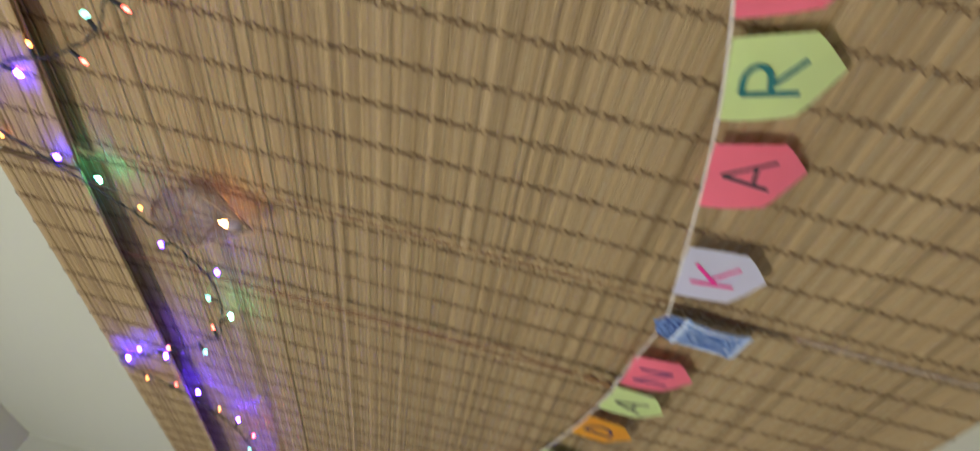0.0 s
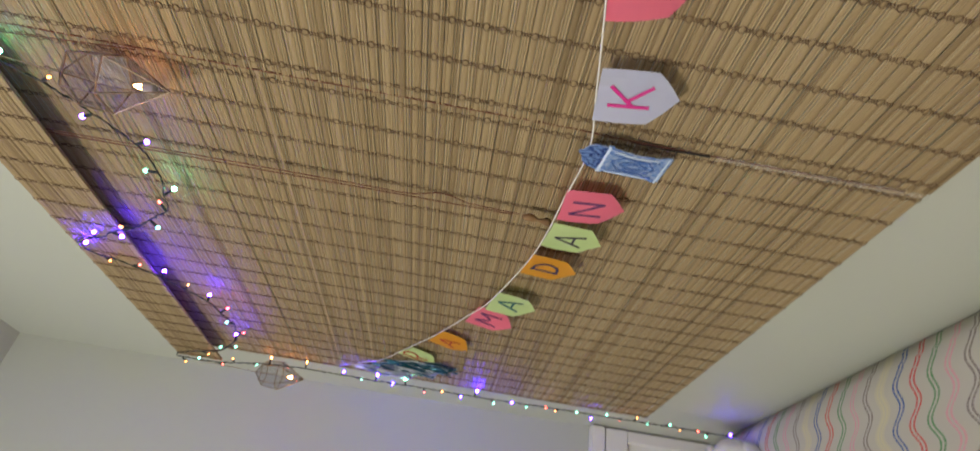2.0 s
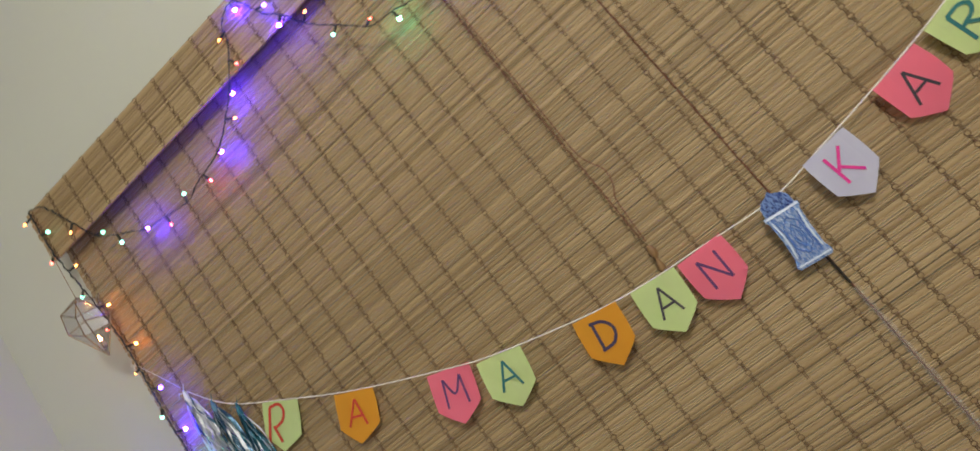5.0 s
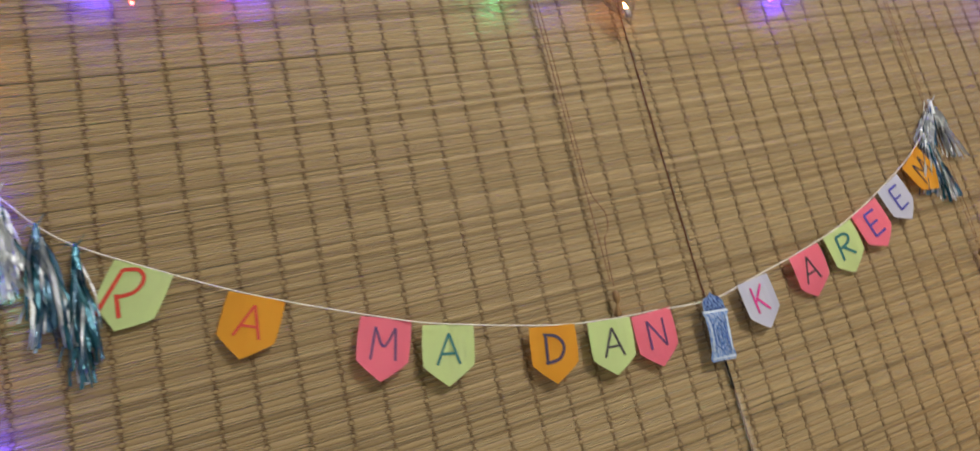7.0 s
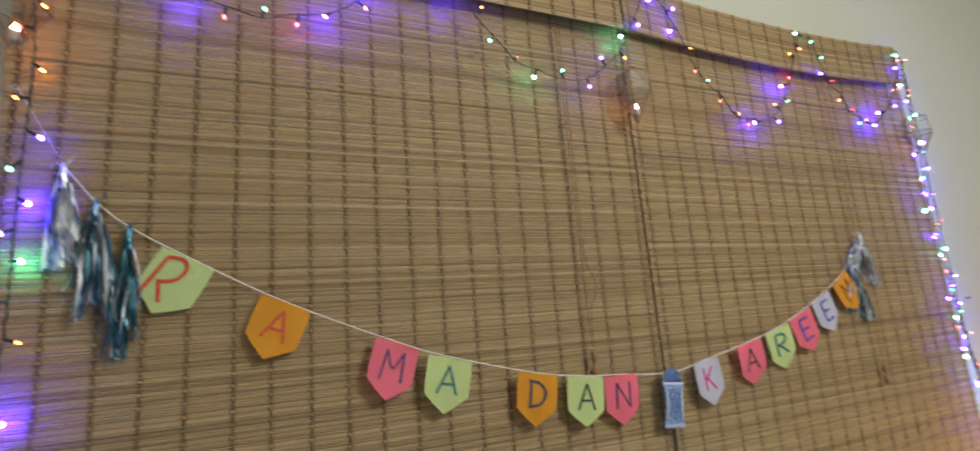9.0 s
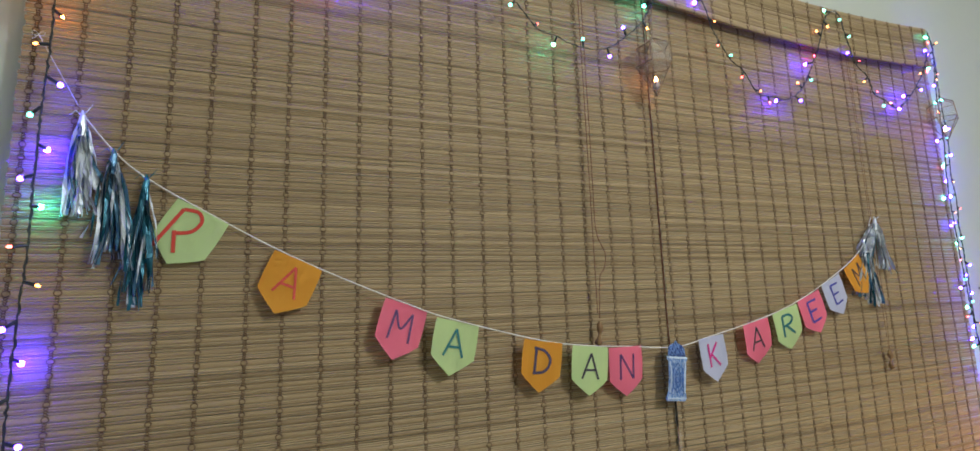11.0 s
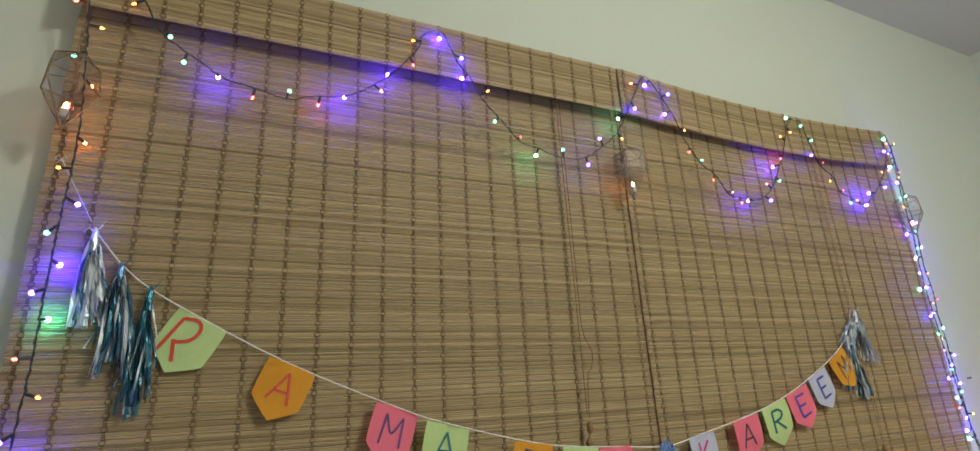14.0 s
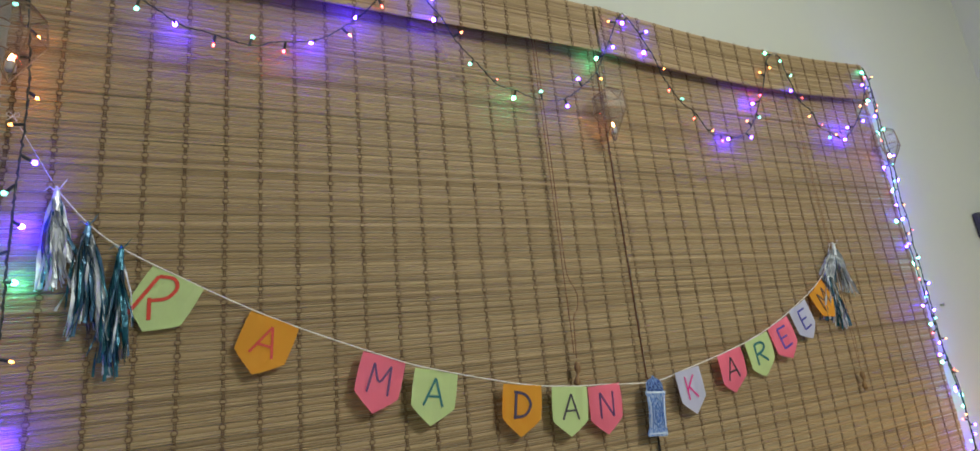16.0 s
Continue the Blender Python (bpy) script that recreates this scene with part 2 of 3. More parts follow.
def spline(points, step=0.01):
    """Catmull-Rom through points, at even steps."""
    pts = [Vector(p) for p in points]
    pts = [2 * pts[0] - pts[1], *pts, 2 * pts[-1] - pts[-2]]
    fine = []
    for a, b, c, d in zip(pts, pts[1:], pts[2:], pts[3:]):
        k = max(4, int((c - b).length / 0.004))
        for i in range(k):
            t = i / k
            fine.append(0.5 * (2 * b + (c - a) * t + (2 * a - 5 * b + 4 * c - d) * t * t + (3 * b - a - 3 * c + d) * t ** 3))
    fine.append(pts[-2])
    out, left = [fine[0]], step
    for a, b in zip(fine, fine[1:]):
        d = (b - a).length
        while d >= left:
            a = a.lerp(b, left / d)
            out.append(a)
            d -= left
            left = step
        left -= d
    return out


# ---- room ----
LEFT, RIGHT, BACK, TOP = -0.25, 3.72, -3.3, 3.13
WALL = 0.03


def slab(name, label, mat, *size):
    ob = part(name, box(bmesh.new(), *size), mat)
    return tagged(ob, label, name.split("_")[0], "", "structure")


slab("wall_north", "off-white painted wall behind the bamboo blinds", wall_paint, LEFT - 0.15, RIGHT + 0.15, WALL, WALL + 0.2, 0, TOP)
slab("wall_west", "off-white painted wall at the head of the bed", wall_paint, LEFT - 0.15, LEFT, BACK, WALL, 0, TOP)
slab("wall_east", "off-white painted side wall", wall_paint, RIGHT, RIGHT + 0.15, BACK, WALL, 0, TOP)
slab("wall_south", "plain off-white painted rear wall", wall_paint, LEFT - 0.15, RIGHT + 0.15, BACK - 0.15, BACK, 0, TOP)
slab("ceiling", "plain matt white ceiling", ceiling_paint, LEFT - 0.15, RIGHT + 0.15, BACK - 0.15, WALL + 0.2, TOP, TOP + 0.15)
slab("floor", "beige tiled bedroom floor", floor_tile, LEFT - 0.15, RIGHT + 0.15, BACK - 0.15, WALL + 0.2, -0.12, 0)

# ---- bamboo blinds ----
SLOPE = 0.019          # the reeds climb a little towards the right
PITCH = 0.0653
rng = np.random.default_rng(7)


def level(x):
    return SLOPE * (x - 1.375)


def sag(x):
    """How far the head of the second blind droops between its hooks."""
    return 0.0 if x < 1.357 else -0.010 - 0.028 * max(0.0, 1 - ((x - 1.98) / 0.62) ** 2)


def reed_rows(z0, z1):
    """Heights and thicknesses of one wide slat and three thin reeds in turn."""
    rows, z = [], z1
    while z > z0:
        for k in range(4):
            if z <= z0:
                break
            h = (0.0090 if k == 0 else 0.0034) * rng.uniform(0.88, 1.12)
            rows.append((z - h / 2, h, k == 0))
            z -= h + rng.uniform(0.0002, 0.0007)
    return rows


def reed_shape(x0, x1, z, h, y, droop, stations=9):
    """A split reed: flat back, bowed front, a little crooked along its length."""
    xs = np.linspace(x0, x1, stations)
    dz = np.cumsum(rng.normal(0, 0.00022, stations))
    dz -= dz.mean()
    dy = rng.normal(0, 0.0004) + np.cumsum(rng.normal(0, 0.00012, stations))
    prof = [(-0.5, 0.0), (-0.30, -0.0011), (0.30, -0.0011), (0.5, 0.0)]
    v = np.array([[(x, y + e + b, z + level(x) + (sag(x) if droop else 0.0) + d + a * h) for a, b in prof] for x, d, e in zip(xs, dz, dy)]).reshape(-1, 3)
    f = [(4 * i + k, 4 * i + k + 1, 4 * i + k + 5, 4 * i + k + 4) for i in range(stations - 1) for k in range(3)]
    return v, np.array(f)


def join(pieces):
    vs, fs, n = [], [], 0
    for v, f in pieces:
        vs.append(v)
        fs.append(f + n)
        n += len(v)
    return np.concatenate(vs), np.concatenate(fs)


RING = [(math.cos(2 * math.pi * k / 8), math.sin(2 * math.pi * k / 8)) for k in range(8)]
RING_FACES = np.array([(r * 8 + k, r * 8 + (k + 1) % 8, (r + 1) * 8 + (k + 1) % 8, (r + 1) * 8 + k) for r in range(2) for k in range(8)])


def loop_of_thread(x, y, z, h, wide):
    a, b, w = (0.0054 if wide else 0.0028) * rng.uniform(0.9, 1.1), h / 2 + 0.0004, 0.0012 if wide else 0.0010
    v = [(x + c * (a - w), y - 0.0018, z + s * max(b - w, 0.0004)) for c, s in RING]
    v += [(x + c * a, y - 0.0024, z + s * b) for c, s in RING]
    v += [(x + c * (a + 0.0004), y - 0.0008, z + s * (b + 0.0003)) for c, s in RING]
    return np.array(v), RING_FACES


def woven(parent, x0, x1, z0, z1, y, split, label):
    """Reeds and their rows of stitched loops between two heights."""
    rows = reed_rows(z0, z1)
    thin = [reed_shape(x0 + rng.uniform(-0.002, 0.002), x1 + rng.uniform(-0.002, 0.002), z, h, y, not split) for z, h, wide in rows if not (wide and split)]
    tagged(raw("reeds", *join(thin), reed_bamboo, parent, label), kind="stuff")
    if split:
        for z, h, wide in rows:
            if wide:
                v, f = reed_shape(x0 + rng.uniform(-0.002, 0.002), x1 + rng.uniform(-0.002, 0.002), z, h, y, False)
                raw("slat", v, f, slat_bamboo, parent)
    count = round((x1 - x0 - 0.038) / PITCH)
    for k in range(count + 1):
        x = x0 + 0.017 + k * (x1 - x0 - 0.039) / count
        drift = np.cumsum(rng.normal(0, 0.00012, len(rows)))
        raw("stitch", *join([loop_of_thread(x + d, y, z + level(x) + (0.0 if split else sag(x)), h, wide) for (z, h, wide), d in zip(rows, drift)]), thread, parent, "chain of brown thread loops")


def tilted_bar(name, x0, x1, y0, y1, z0, z1, mat, parent, label, droop=False):
    bm = bmesh.new()
    ends = [x0 + (x1 - x0) * k / 8 for k in range(9)]
    rings = [[bm.verts.new((x, y, z)) for y, z in ((y0, z0), (y1, z0), (y1, z1), (y0, z1))] for x in ends]
    for a, b in zip(rings, rings[1:]):
        for k in range(4):
            bm.faces.new((a[k], b[k], b[(k + 1) % 4], a[(k + 1) % 4]))
    bm.faces.new(rings[0])
    bm.faces.new(rings[-1][::-1])
    bmesh.ops.recalc_face_normals(bm, faces=bm.faces[:])
    for v in bm.verts:
        v.co.z += level(v.co.x) + (sag(v.co.x) if droop else 0.0)
    return part(name, bm, mat, parent, label)


def cord_loop(parent, x, z_top, z_knot, y, sway, thick):
    """Two lift cords that hang free and meet in a small wooden knob with a frayed end; one bulges to the side."""
    a = spline([(x, y, z_top), (x + 0.001, y, z_top - 0.3), (x + 0.002, y, z_knot + 0.16), (x + 0.002, y, z_knot)], 0.02)
    b = spline([(x + 0.008, y - 0.001, z_top), (x + 0.010, y, z_top - 0.35), (x + 0.010, y, z_knot + 0.30), (x + 0.011, y - 0.001, z_knot + 0.20), (x + sway, y - 0.003, z_knot + 0.150),
                (x + sway * 0.8, y - 0.003, z_knot + 0.115), (x + 0.013, y - 0.001, z_knot + 0.095), (x + 0.006, y, z_knot)], 0.008)
    cord = part("pull_cord", tube(tube(bmesh.new(), a, thick), b, thick), cord_brown, parent, "thin red-brown lift cord")
    bm = bmesh.new()
    prof = [(0.0, 0.0020), (-0.004, 0.0055), (-0.013, 0.0075), (-0.021, 0.0062), (-0.025, 0.0030), (-0.029, 0.0028), (-0.038, 0.0060), (-0.046, 0.0075), (-0.050, 0.0030)]
    tube(bm, [(x + 0.004 + rng.uniform(-0.0012, 0.0012) - 0.10 * p * p * 20, y - 0.002, z_knot + p) for p, _ in prof], [r for _, r in prof], 10)
    for v in bm.verts:
        if v.co.z < z_knot - 0.040:
            v.co += Vector((rng.uniform(-0.002, 0.002), rng.uniform(-0.001, 0.001), rng.uniform(-0.006, 0.004)))
    smooth(part("cord_knob", bm, rail_wood, cord, "turned wooden cord knob with frayed ends"))


def blind(label, x0, x1, z0, z1, y, front, flap, v0, v1):
    ob = thing("bamboo_blind", (0, 0, 0), label, "window blind", "bamboo blinds")
    woven(ob, x0, x1, z0, z1, y, True, "thin split bamboo reeds")
    flap_z0, flap_z1 = flap
    valance = tilted_bar("valance", v0, v1, front + 0.004, front + 0.007, flap_z0, flap_z1, reed_bamboo, ob, "woven bamboo valance across the top", True)
    woven(valance, v0, v1, flap_z0, flap_z1, front, False, "thin bamboo reeds of the valance")
    tilted_bar("head_rail", v0 + 0.005, v1 - 0.005, front + 0.008, WALL, flap_z1 - 0.030, flap_z1 - 0.002, rail_wood, ob, "dark wooden head rail", True)
    tilted_bar("bottom_rail", x0, x1, y - 0.0015, y + 0.007, z0 - 0.005, z0 + 0.001, slat_bamboo, ob, "thin bamboo bottom rail")
    return ob


left_blind = blind("wide roll-up blind of honey-brown bamboo reeds on a white wall", 0.094, 1.3650, 0.905, 2.42, -0.0110, -0.052, (2.292, 2.428), 0.092, 1.348)
right_blind = blind("second honey-brown bamboo roll-up blind beside the first", 1.3634, 2.625, 0.905, 2.40, -0.0155, -0.049, (2.301, 2.444), 1.359, 2.590)
cord_loop(left_blind, 1.147, 2.36, 1.482, -0.036, 0.030, 0.0011)
cord_loop(right_blind, 2.150, 2.33, 1.378, -0.034, 0.010, 0.0006)
part("lift_cord", tube(bmesh.new(), spline([(1.3615, -0.0150, 2.34), (1.3610, -0.0150, 1.9), (1.3615, -0.0150, 1.46), (1.3625, -0.0200, 1.36), (1.3625, -0.0200, 0.93)], 0.05), 0.0014), cord_brown, left_blind, "dark cord along the gap")
part("head_cord", tube(bmesh.new(), spline([(1.3560, -0.030, 2.40), (1.3570, -0.030, 2.28), (1.3590, -0.026, 2.20), (1.3610, -0.020, 2.08)], 0.02), 0.0009), cord_brown, left_blind, "dark cord running down behind the two valances")
# black tube added where the open gap between the blinds goes dark
part("gap_shade", tube(bmesh.new(), spline([(1.3600, -0.0205, 1.36), (1.3610, -0.0210, 1.30), (1.3620, -0.0210, 1.225)], 0.02), [0.0010, 0.0012, 0.0016, 0.0022, 0.0024, 0.0024, 0.0024, 0.0018, 0.0012]), gap_black, left_blind, "black strip added as the dark of the gap below the paper lantern")
bm = bmesh.new()
for k in range(20):
    z = 0.905 + 0.0172 * k
    w = 0.0052 + 0.0014 * math.sin(2.3 * k) + 0.0008 * math.sin(5.1 * k)
    cur = [bm.verts.new((1.3625 - w, -0.0232, z)), bm.verts.new((1.3632, -0.0244 - 0.0012 * (k % 2), z)), bm.verts.new((1.3625 + w, -0.0234, z))]
    if k:
        bm.faces.new((last[0], cur[0], cur[1], last[1]))
        bm.faces.new((last[1], cur[1], cur[2], last[2]))
    last = cur
bmesh.ops.solidify(bm, geom=bm.faces[:], thickness=0.0002)
part("tape", bm, clear_tape, right_blind, "crinkled strip of clear tape over the gap")

# ---- bunting ----
bunting = thing("paper_bunting", (0, 0, 0), "handmade bunting of lettered paper flags and foil tassels", "bunting")

LETTERS = {
    "R slanted": [[(-0.19, -0.36), (-0.04, 1.05)], [(-0.04, 1.05), (0.40, 1.17), (0.65, 0.95), (0.55, 0.54), (0.10, 0.24)], [(0.09, 0.34), (0.46, -0.27)]],
    "R": [[(0.14, 0), (0.2, 1)], [(0.2, 1), (0.62, 0.98), (0.82, 0.8), (0.66, 0.58), (0.2, 0.5)], [(0.36, 0.5), (0.86, 0.0)]],
    "A": [[(0.1, 0), (0.52, 1)], [(0.52, 1), (0.9, 0)], [(0.26, 0.34), (0.78, 0.36)]],
    "M": [[(0.08, 0), (0.16, 1)], [(0.16, 1), (0.5, 0.42), (0.86, 1)], [(0.86, 1), (0.94, 0)]],
    "D": [[(0.2, 0), (0.22, 1)], [(0.12, 1), (0.62, 0.9), (0.88, 0.54), (0.66, 0.12), (0.12, 0)]],
    "N": [[(0.14, 0), (0.16, 1)], [(0.16, 1), (0.84, 0.02)], [(0.84, 0.02), (0.86, 1)]],
    "K": [[(0.2, 0), (0.2, 1)], [(0.84, 1), (0.22, 0.42)], [(0.36, 0.55), (0.88, 0)]],
    "E": [[(0.2, 0), (0.18, 1)], [(0.18, 1), (0.82, 0.98)], [(0.2, 0.52), (0.7, 0.52)], [(0.2, 0), (0.86, 0.02)]],
}


def ribbon(bm, line, width, y):
    """A flat pen stroke along a line of (x, z)."""
    pts = [Vector((x, 0, z)) for x, z in line]
    if len(pts) > 2:
        pts = [Vector(p) for p in spline(pts, 0.003)] + [pts[-1]]
    pairs = []
    for i, p in enumerate(pts):
        d = (pts[min(i + 1, len(pts) - 1)] - pts[max(i - 1, 0)]).normalized()
        s = Vector((-d.z, 0, d.x)) * width / 2
        pairs.append((p + s, p - s))
    lo = [[bm.verts.new((q.x, y(q.x, q.z), q.z)) for q in pr] for pr in pairs]
    hi = [[bm.verts.new((q.x, y(q.x, q.z) - 0.0005, q.z)) for q in pr] for pr in pairs]
    for i in range(len(pts) - 1):
        bm.faces.new((hi[i][0], hi[i][1], hi[i + 1][1], hi[i + 1][0]))
        bm.faces.new((lo[i][0], lo[i + 1][0], hi[i + 1][0], hi[i][0]))
        bm.faces.new((lo[i][1], hi[i][1], hi[i + 1][1], lo[i + 1][1]))
    return bm


def pennant(letter, mat, pen, name, x, y, z, w, lean, side, tip, curl, stroke=0.0042):
    """A paper flag that hangs from its top edge at (x, z), its point away from the string."""
    def y_of(u, v):
        return -0.004 - curl * (v / (side + tip)) ** 2 + 0.003 * math.sin(u * 40 + x * 9)

    bm, rows = bmesh.new(), []
    heights = [side * k / 6 for k in range(7)] + [side + tip * k / 4 for k in range(1, 4)]
    for v in heights:
        half = w / 2 * (1 + 0.03 * math.sin(min(v / side, 1) * math.pi)) * (1 if v <= side else 1 - ((v - side) / tip) ** 1.15)
        rows.append([bm.verts.new((half * k / 3, y_of(half * k / 3, v), -v)) for k in range(-3, 4)])
    end = bm.verts.new((0, y_of(0, side + tip), -(side + tip)))
    for a, b in zip(rows, rows[1:]):
        for k in range(6):
            bm.faces.new((a[k], b[k], b[k + 1], a[k + 1]))
    for k in range(6):
        bm.faces.new((rows[-1][k], end, rows[-1][k + 1]))
    bmesh.ops.solidify(bm, geom=bm.faces[:], thickness=0.0006)
    flag = part("pennant", bm, mat, bunting, f"{name} paper flag with the letter {letter[0]}")
    flag.matrix_local = pose(x, y + 0.004, z, 0, -lean, 0)
    bm, lw, lh = bmesh.new(), w * 0.56, side * 0.76
    for line in LETTERS[letter]:
        ribbon(bm, [((a - 0.5) * lw, -side * 0.98 + b * lh) for a, b in line], stroke, lambda u, v: y_of(u, -v) - 0.0010)
    part("letter", bm, pen, flag, "hand-lettered in felt pen")
    return flag


FLAGS = [
    ("R slanted", GREEN, RED_INK, "light green", 0.367, -0.020, 1.687, 0.090, -29, 0.071, 0.033, 0.004, 0.0060),
    ("A", ORANGE, RED_INK, "orange", 0.523, -0.026, 1.606, 0.089, -23, 0.069, 0.033, 0.008, 0.0045),
    ("M", PINK, PURPLE_INK, "pink", 0.718, -0.036, 1.525, 0.087, -17, 0.071, 0.034, 0.006, 0.0040),
    ("A", GREEN, TEAL_INK, "light green", 0.818, -0.043, 1.491, 0.090, -11, 0.069, 0.035, 0.000, 0.0045),
    ("D", ORANGE, NAVY_INK, "orange", 1.005, -0.044, 1.446, 0.087, -8, 0.067, 0.036, -0.002, 0.0055),
    ("A", GREEN, BLACK_INK, "light green", 1.119, -0.045, 1.431, 0.086, -5, 0.069, 0.033, -0.003, 0.0042),
    ("N", PINK, PURPLE_INK, "pink", 1.211, -0.044, 1.426, 0.087, 1, 0.071, 0.035, -0.012, 0.0045),
    ("K", LILAC, MAGENTA_INK, "pale lilac", 1.461, -0.047, 1.439, 0.085, 7, 0.071, 0.035, -0.002, 0.0050),
    ("A", PINK, BLACK_INK, "pink", 1.613, -0.047, 1.471, 0.088, 12, 0.071, 0.035, -0.018, 0.0045),
    ("R", GREEN, TEAL_INK, "light green", 1.724, -0.046, 1.500, 0.091, 17, 0.071, 0.037, -0.016, 0.0060),
    ("E", PINK, BLUE_INK, "pink", 1.823, -0.045, 1.535, 0.089, 21, 0.073, 0.033, -0.006, 0.0055),
    ("E", LILAC, BLUE_INK, "pale lilac", 1.925, -0.042, 1.579, 0.087, 22, 0.071, 0.033, -0.004, 0.0052),
    ("M", ORANGE, BLACK_INK, "ochre orange", 2.033, -0.037, 1.631, 0.092, 31, 0.073, 0.033, 0.002, 0.0038),
]
for flag in FLAGS:
    pennant(*flag)

part("hanging_thread", tube(bmesh.new(), spline([(0.120, -0.034, 1.955), (0.150, -0.026, 1.90), (0.186, -0.020, 1.834)], 0.02), 0.0007, 4), pale_thread, bunting, "nearly clear thread tied at the corner")
line = [(0.186, -0.020, 1.834), (0.232, -0.020, 1.778), (0.280, -0.020, 1.738)]
line += [(f[4], f[5] + 0.001, f[6] + 0.001) for f in FLAGS[:7]] + [(1.352, -0.046, 1.420)]
line += [(f[4], f[5] + 0.001, f[6] + 0.001) for f in FLAGS[7:]] + [(2.117, -0.028, 1.688), (2.182, -0.022, 1.775)]
bm = bmesh.new()
for s in (-1, 1):
    tube(bm, spline([(0.120, -0.034, 1.955), (0.120 + s * 0.005, -0.037, 1.960), (0.120 + s * 0.009, -0.036, 1.956), (0.120 + s * 0.004, -0.035, 1.953), (0.120, -0.034, 1.955)], 0.003), 0.0005, 5)
    tube(bm, spline([(0.120, -0.034, 1.955), (0.120 + s * 0.004, -0.036, 1.949), (0.120 + s * 0.008, -0.037, 1.945)], 0.003), 0.0005, 5)
part("bow", bm, pale_thread, bunting, "little bow of clear thread")
bm = tube(bmesh.new(), spline(line, 0.008), 0.0012)
part("string", bm, white_string, bunting, "thin white cotton string")
part("hanging_thread", tube(bmesh.new(), spline([(2.182, -0.022, 1.775), (2.24, -0.026, 1.95), (2.339, -0.028, 2.152)], 0.04), 0.0004, 4), clear_thread, bunting, "nearly clear thread up to the blind")


def paper_lantern(x, z, w, h):
    """A cut-out paper lantern: pointed dome, collar, waisted body and flared foot, coloured in blue crayon."""
    def slice_of(bm, stations, y):
        cols = [[bm.verts.new((half * s, y - bow(v), -v)) for s in (-1, -0.4, 0.4, 1)] for v, half in stations]
        for a, b in zip(cols, cols[1:]):
            for k in range(3):
                bm.faces.new((a[k], b[k], b[k + 1], a[k + 1]))
        bmesh.ops.solidify(bm, geom=bm.faces[:], thickness=0.0007)
        return bm

    def bow(v):
        return 0.006 * math.sin(math.pi * v / h)

    half = w / 2
    dome = [(0, 0.001), (0.04 * h, half * 0.16), (0.08 * h, half * 0.60), (0.14 * h, half * 0.80), (0.26 * h, half * 0.86)]
    body = [(0.265 * h, half * 0.98), (0.31 * h, half), (0.35 * h, half * 0.88), (0.60 * h, half * 0.82), (0.84 * h, half * 0.85), (0.93 * h, half * 0.98), (0.96 * h, half), (h, half * 0.90)]
    ob = part("lantern_cutout", slice_of(bmesh.new(), dome + body, -0.006), CRAYON_PALE, bunting, "blue crayoned paper cut-out of a lantern")
    ob.matrix_local = pose(x, -0.040, z, 0, 5, 0)
    part("dome", slice_of(bmesh.new(), [(v, a * 0.95) for v, a in dome], -0.0078), CRAYON_DARK, ob, "dark blue crayoned dome")
    flat = lambda u, v: -0.0076 - bow(-v)
    over = lambda u, v: -0.0092 - bow(-v)
    for v, wide, thick in ((0.285, 0.94, 0.0040), (0.955, 0.92, 0.0030)):
        part("band", ribbon(bmesh.new(), [(-half * wide, -v * h), (half * wide, -v * h)], thick, flat), WHITE_CHALK, ob, "white crayon band")
    for s in (-1, 1):
        part("edge_stripe", ribbon(bmesh.new(), [(s * half * 0.74, -0.35 * h), (s * half * 0.64, -0.60 * h), (s * half * 0.72, -0.86 * h)], 0.0028, flat), WHITE_CHALK, ob, "white crayon edge")
    bm = bmesh.new()
    for s in (-1, 1):
        ribbon(bm, [(s * half * 0.62, -0.36 * h), (s * half * 0.50, -0.60 * h), (s * half * 0.58, -0.88 * h)], 0.0016, over)
        for out, top, low in ((0.44, 0.37, 0.86), (0.26, 0.46, 0.78)):
            ribbon(bm, [(0, -top * h), (s * half * out, -(top + 0.10) * h)], 0.0017, flat)
            ribbon(bm, [(s * half * out, -(top + 0.10) * h), (s * half * out, -(low - 0.10) * h)], 0.0017, flat)
            ribbon(bm, [(s * half * out, -(low - 0.10) * h), (0, -low * h)], 0.0017, flat)
        ribbon(bm, [(s * half * 0.06, -0.54 * h), (s * half * 0.16, -0.62 * h), (s * half * 0.06, -0.70 * h)], 0.0015, flat)
    part("sketch_lines", bm, SKETCH_INK, ob, "blue pen lines of a pointed window")
    bm = bmesh.new()
    for k, (u, v) in enumerate([(-0.45, 0.14), (0.0, 0.12), (0.42, 0.15), (-0.6, 0.19), (-0.2, 0.18), (0.22, 0.19), (0.62, 0.21), (-0.42, 0.235), (0.02, 0.235), (0.44, 0.24)]):
        ribbon(bm, [(u * half, -v * h), (u * half + 0.0022 * (1 if k % 2 else -1), -(v + 0.022) * h)], 0.0028, over)
    part("dots", bm, DOT_INK, ob, "dark blue pen dots on the dome")


paper_lantern(1.352, 1.434, 0.060, 0.134)


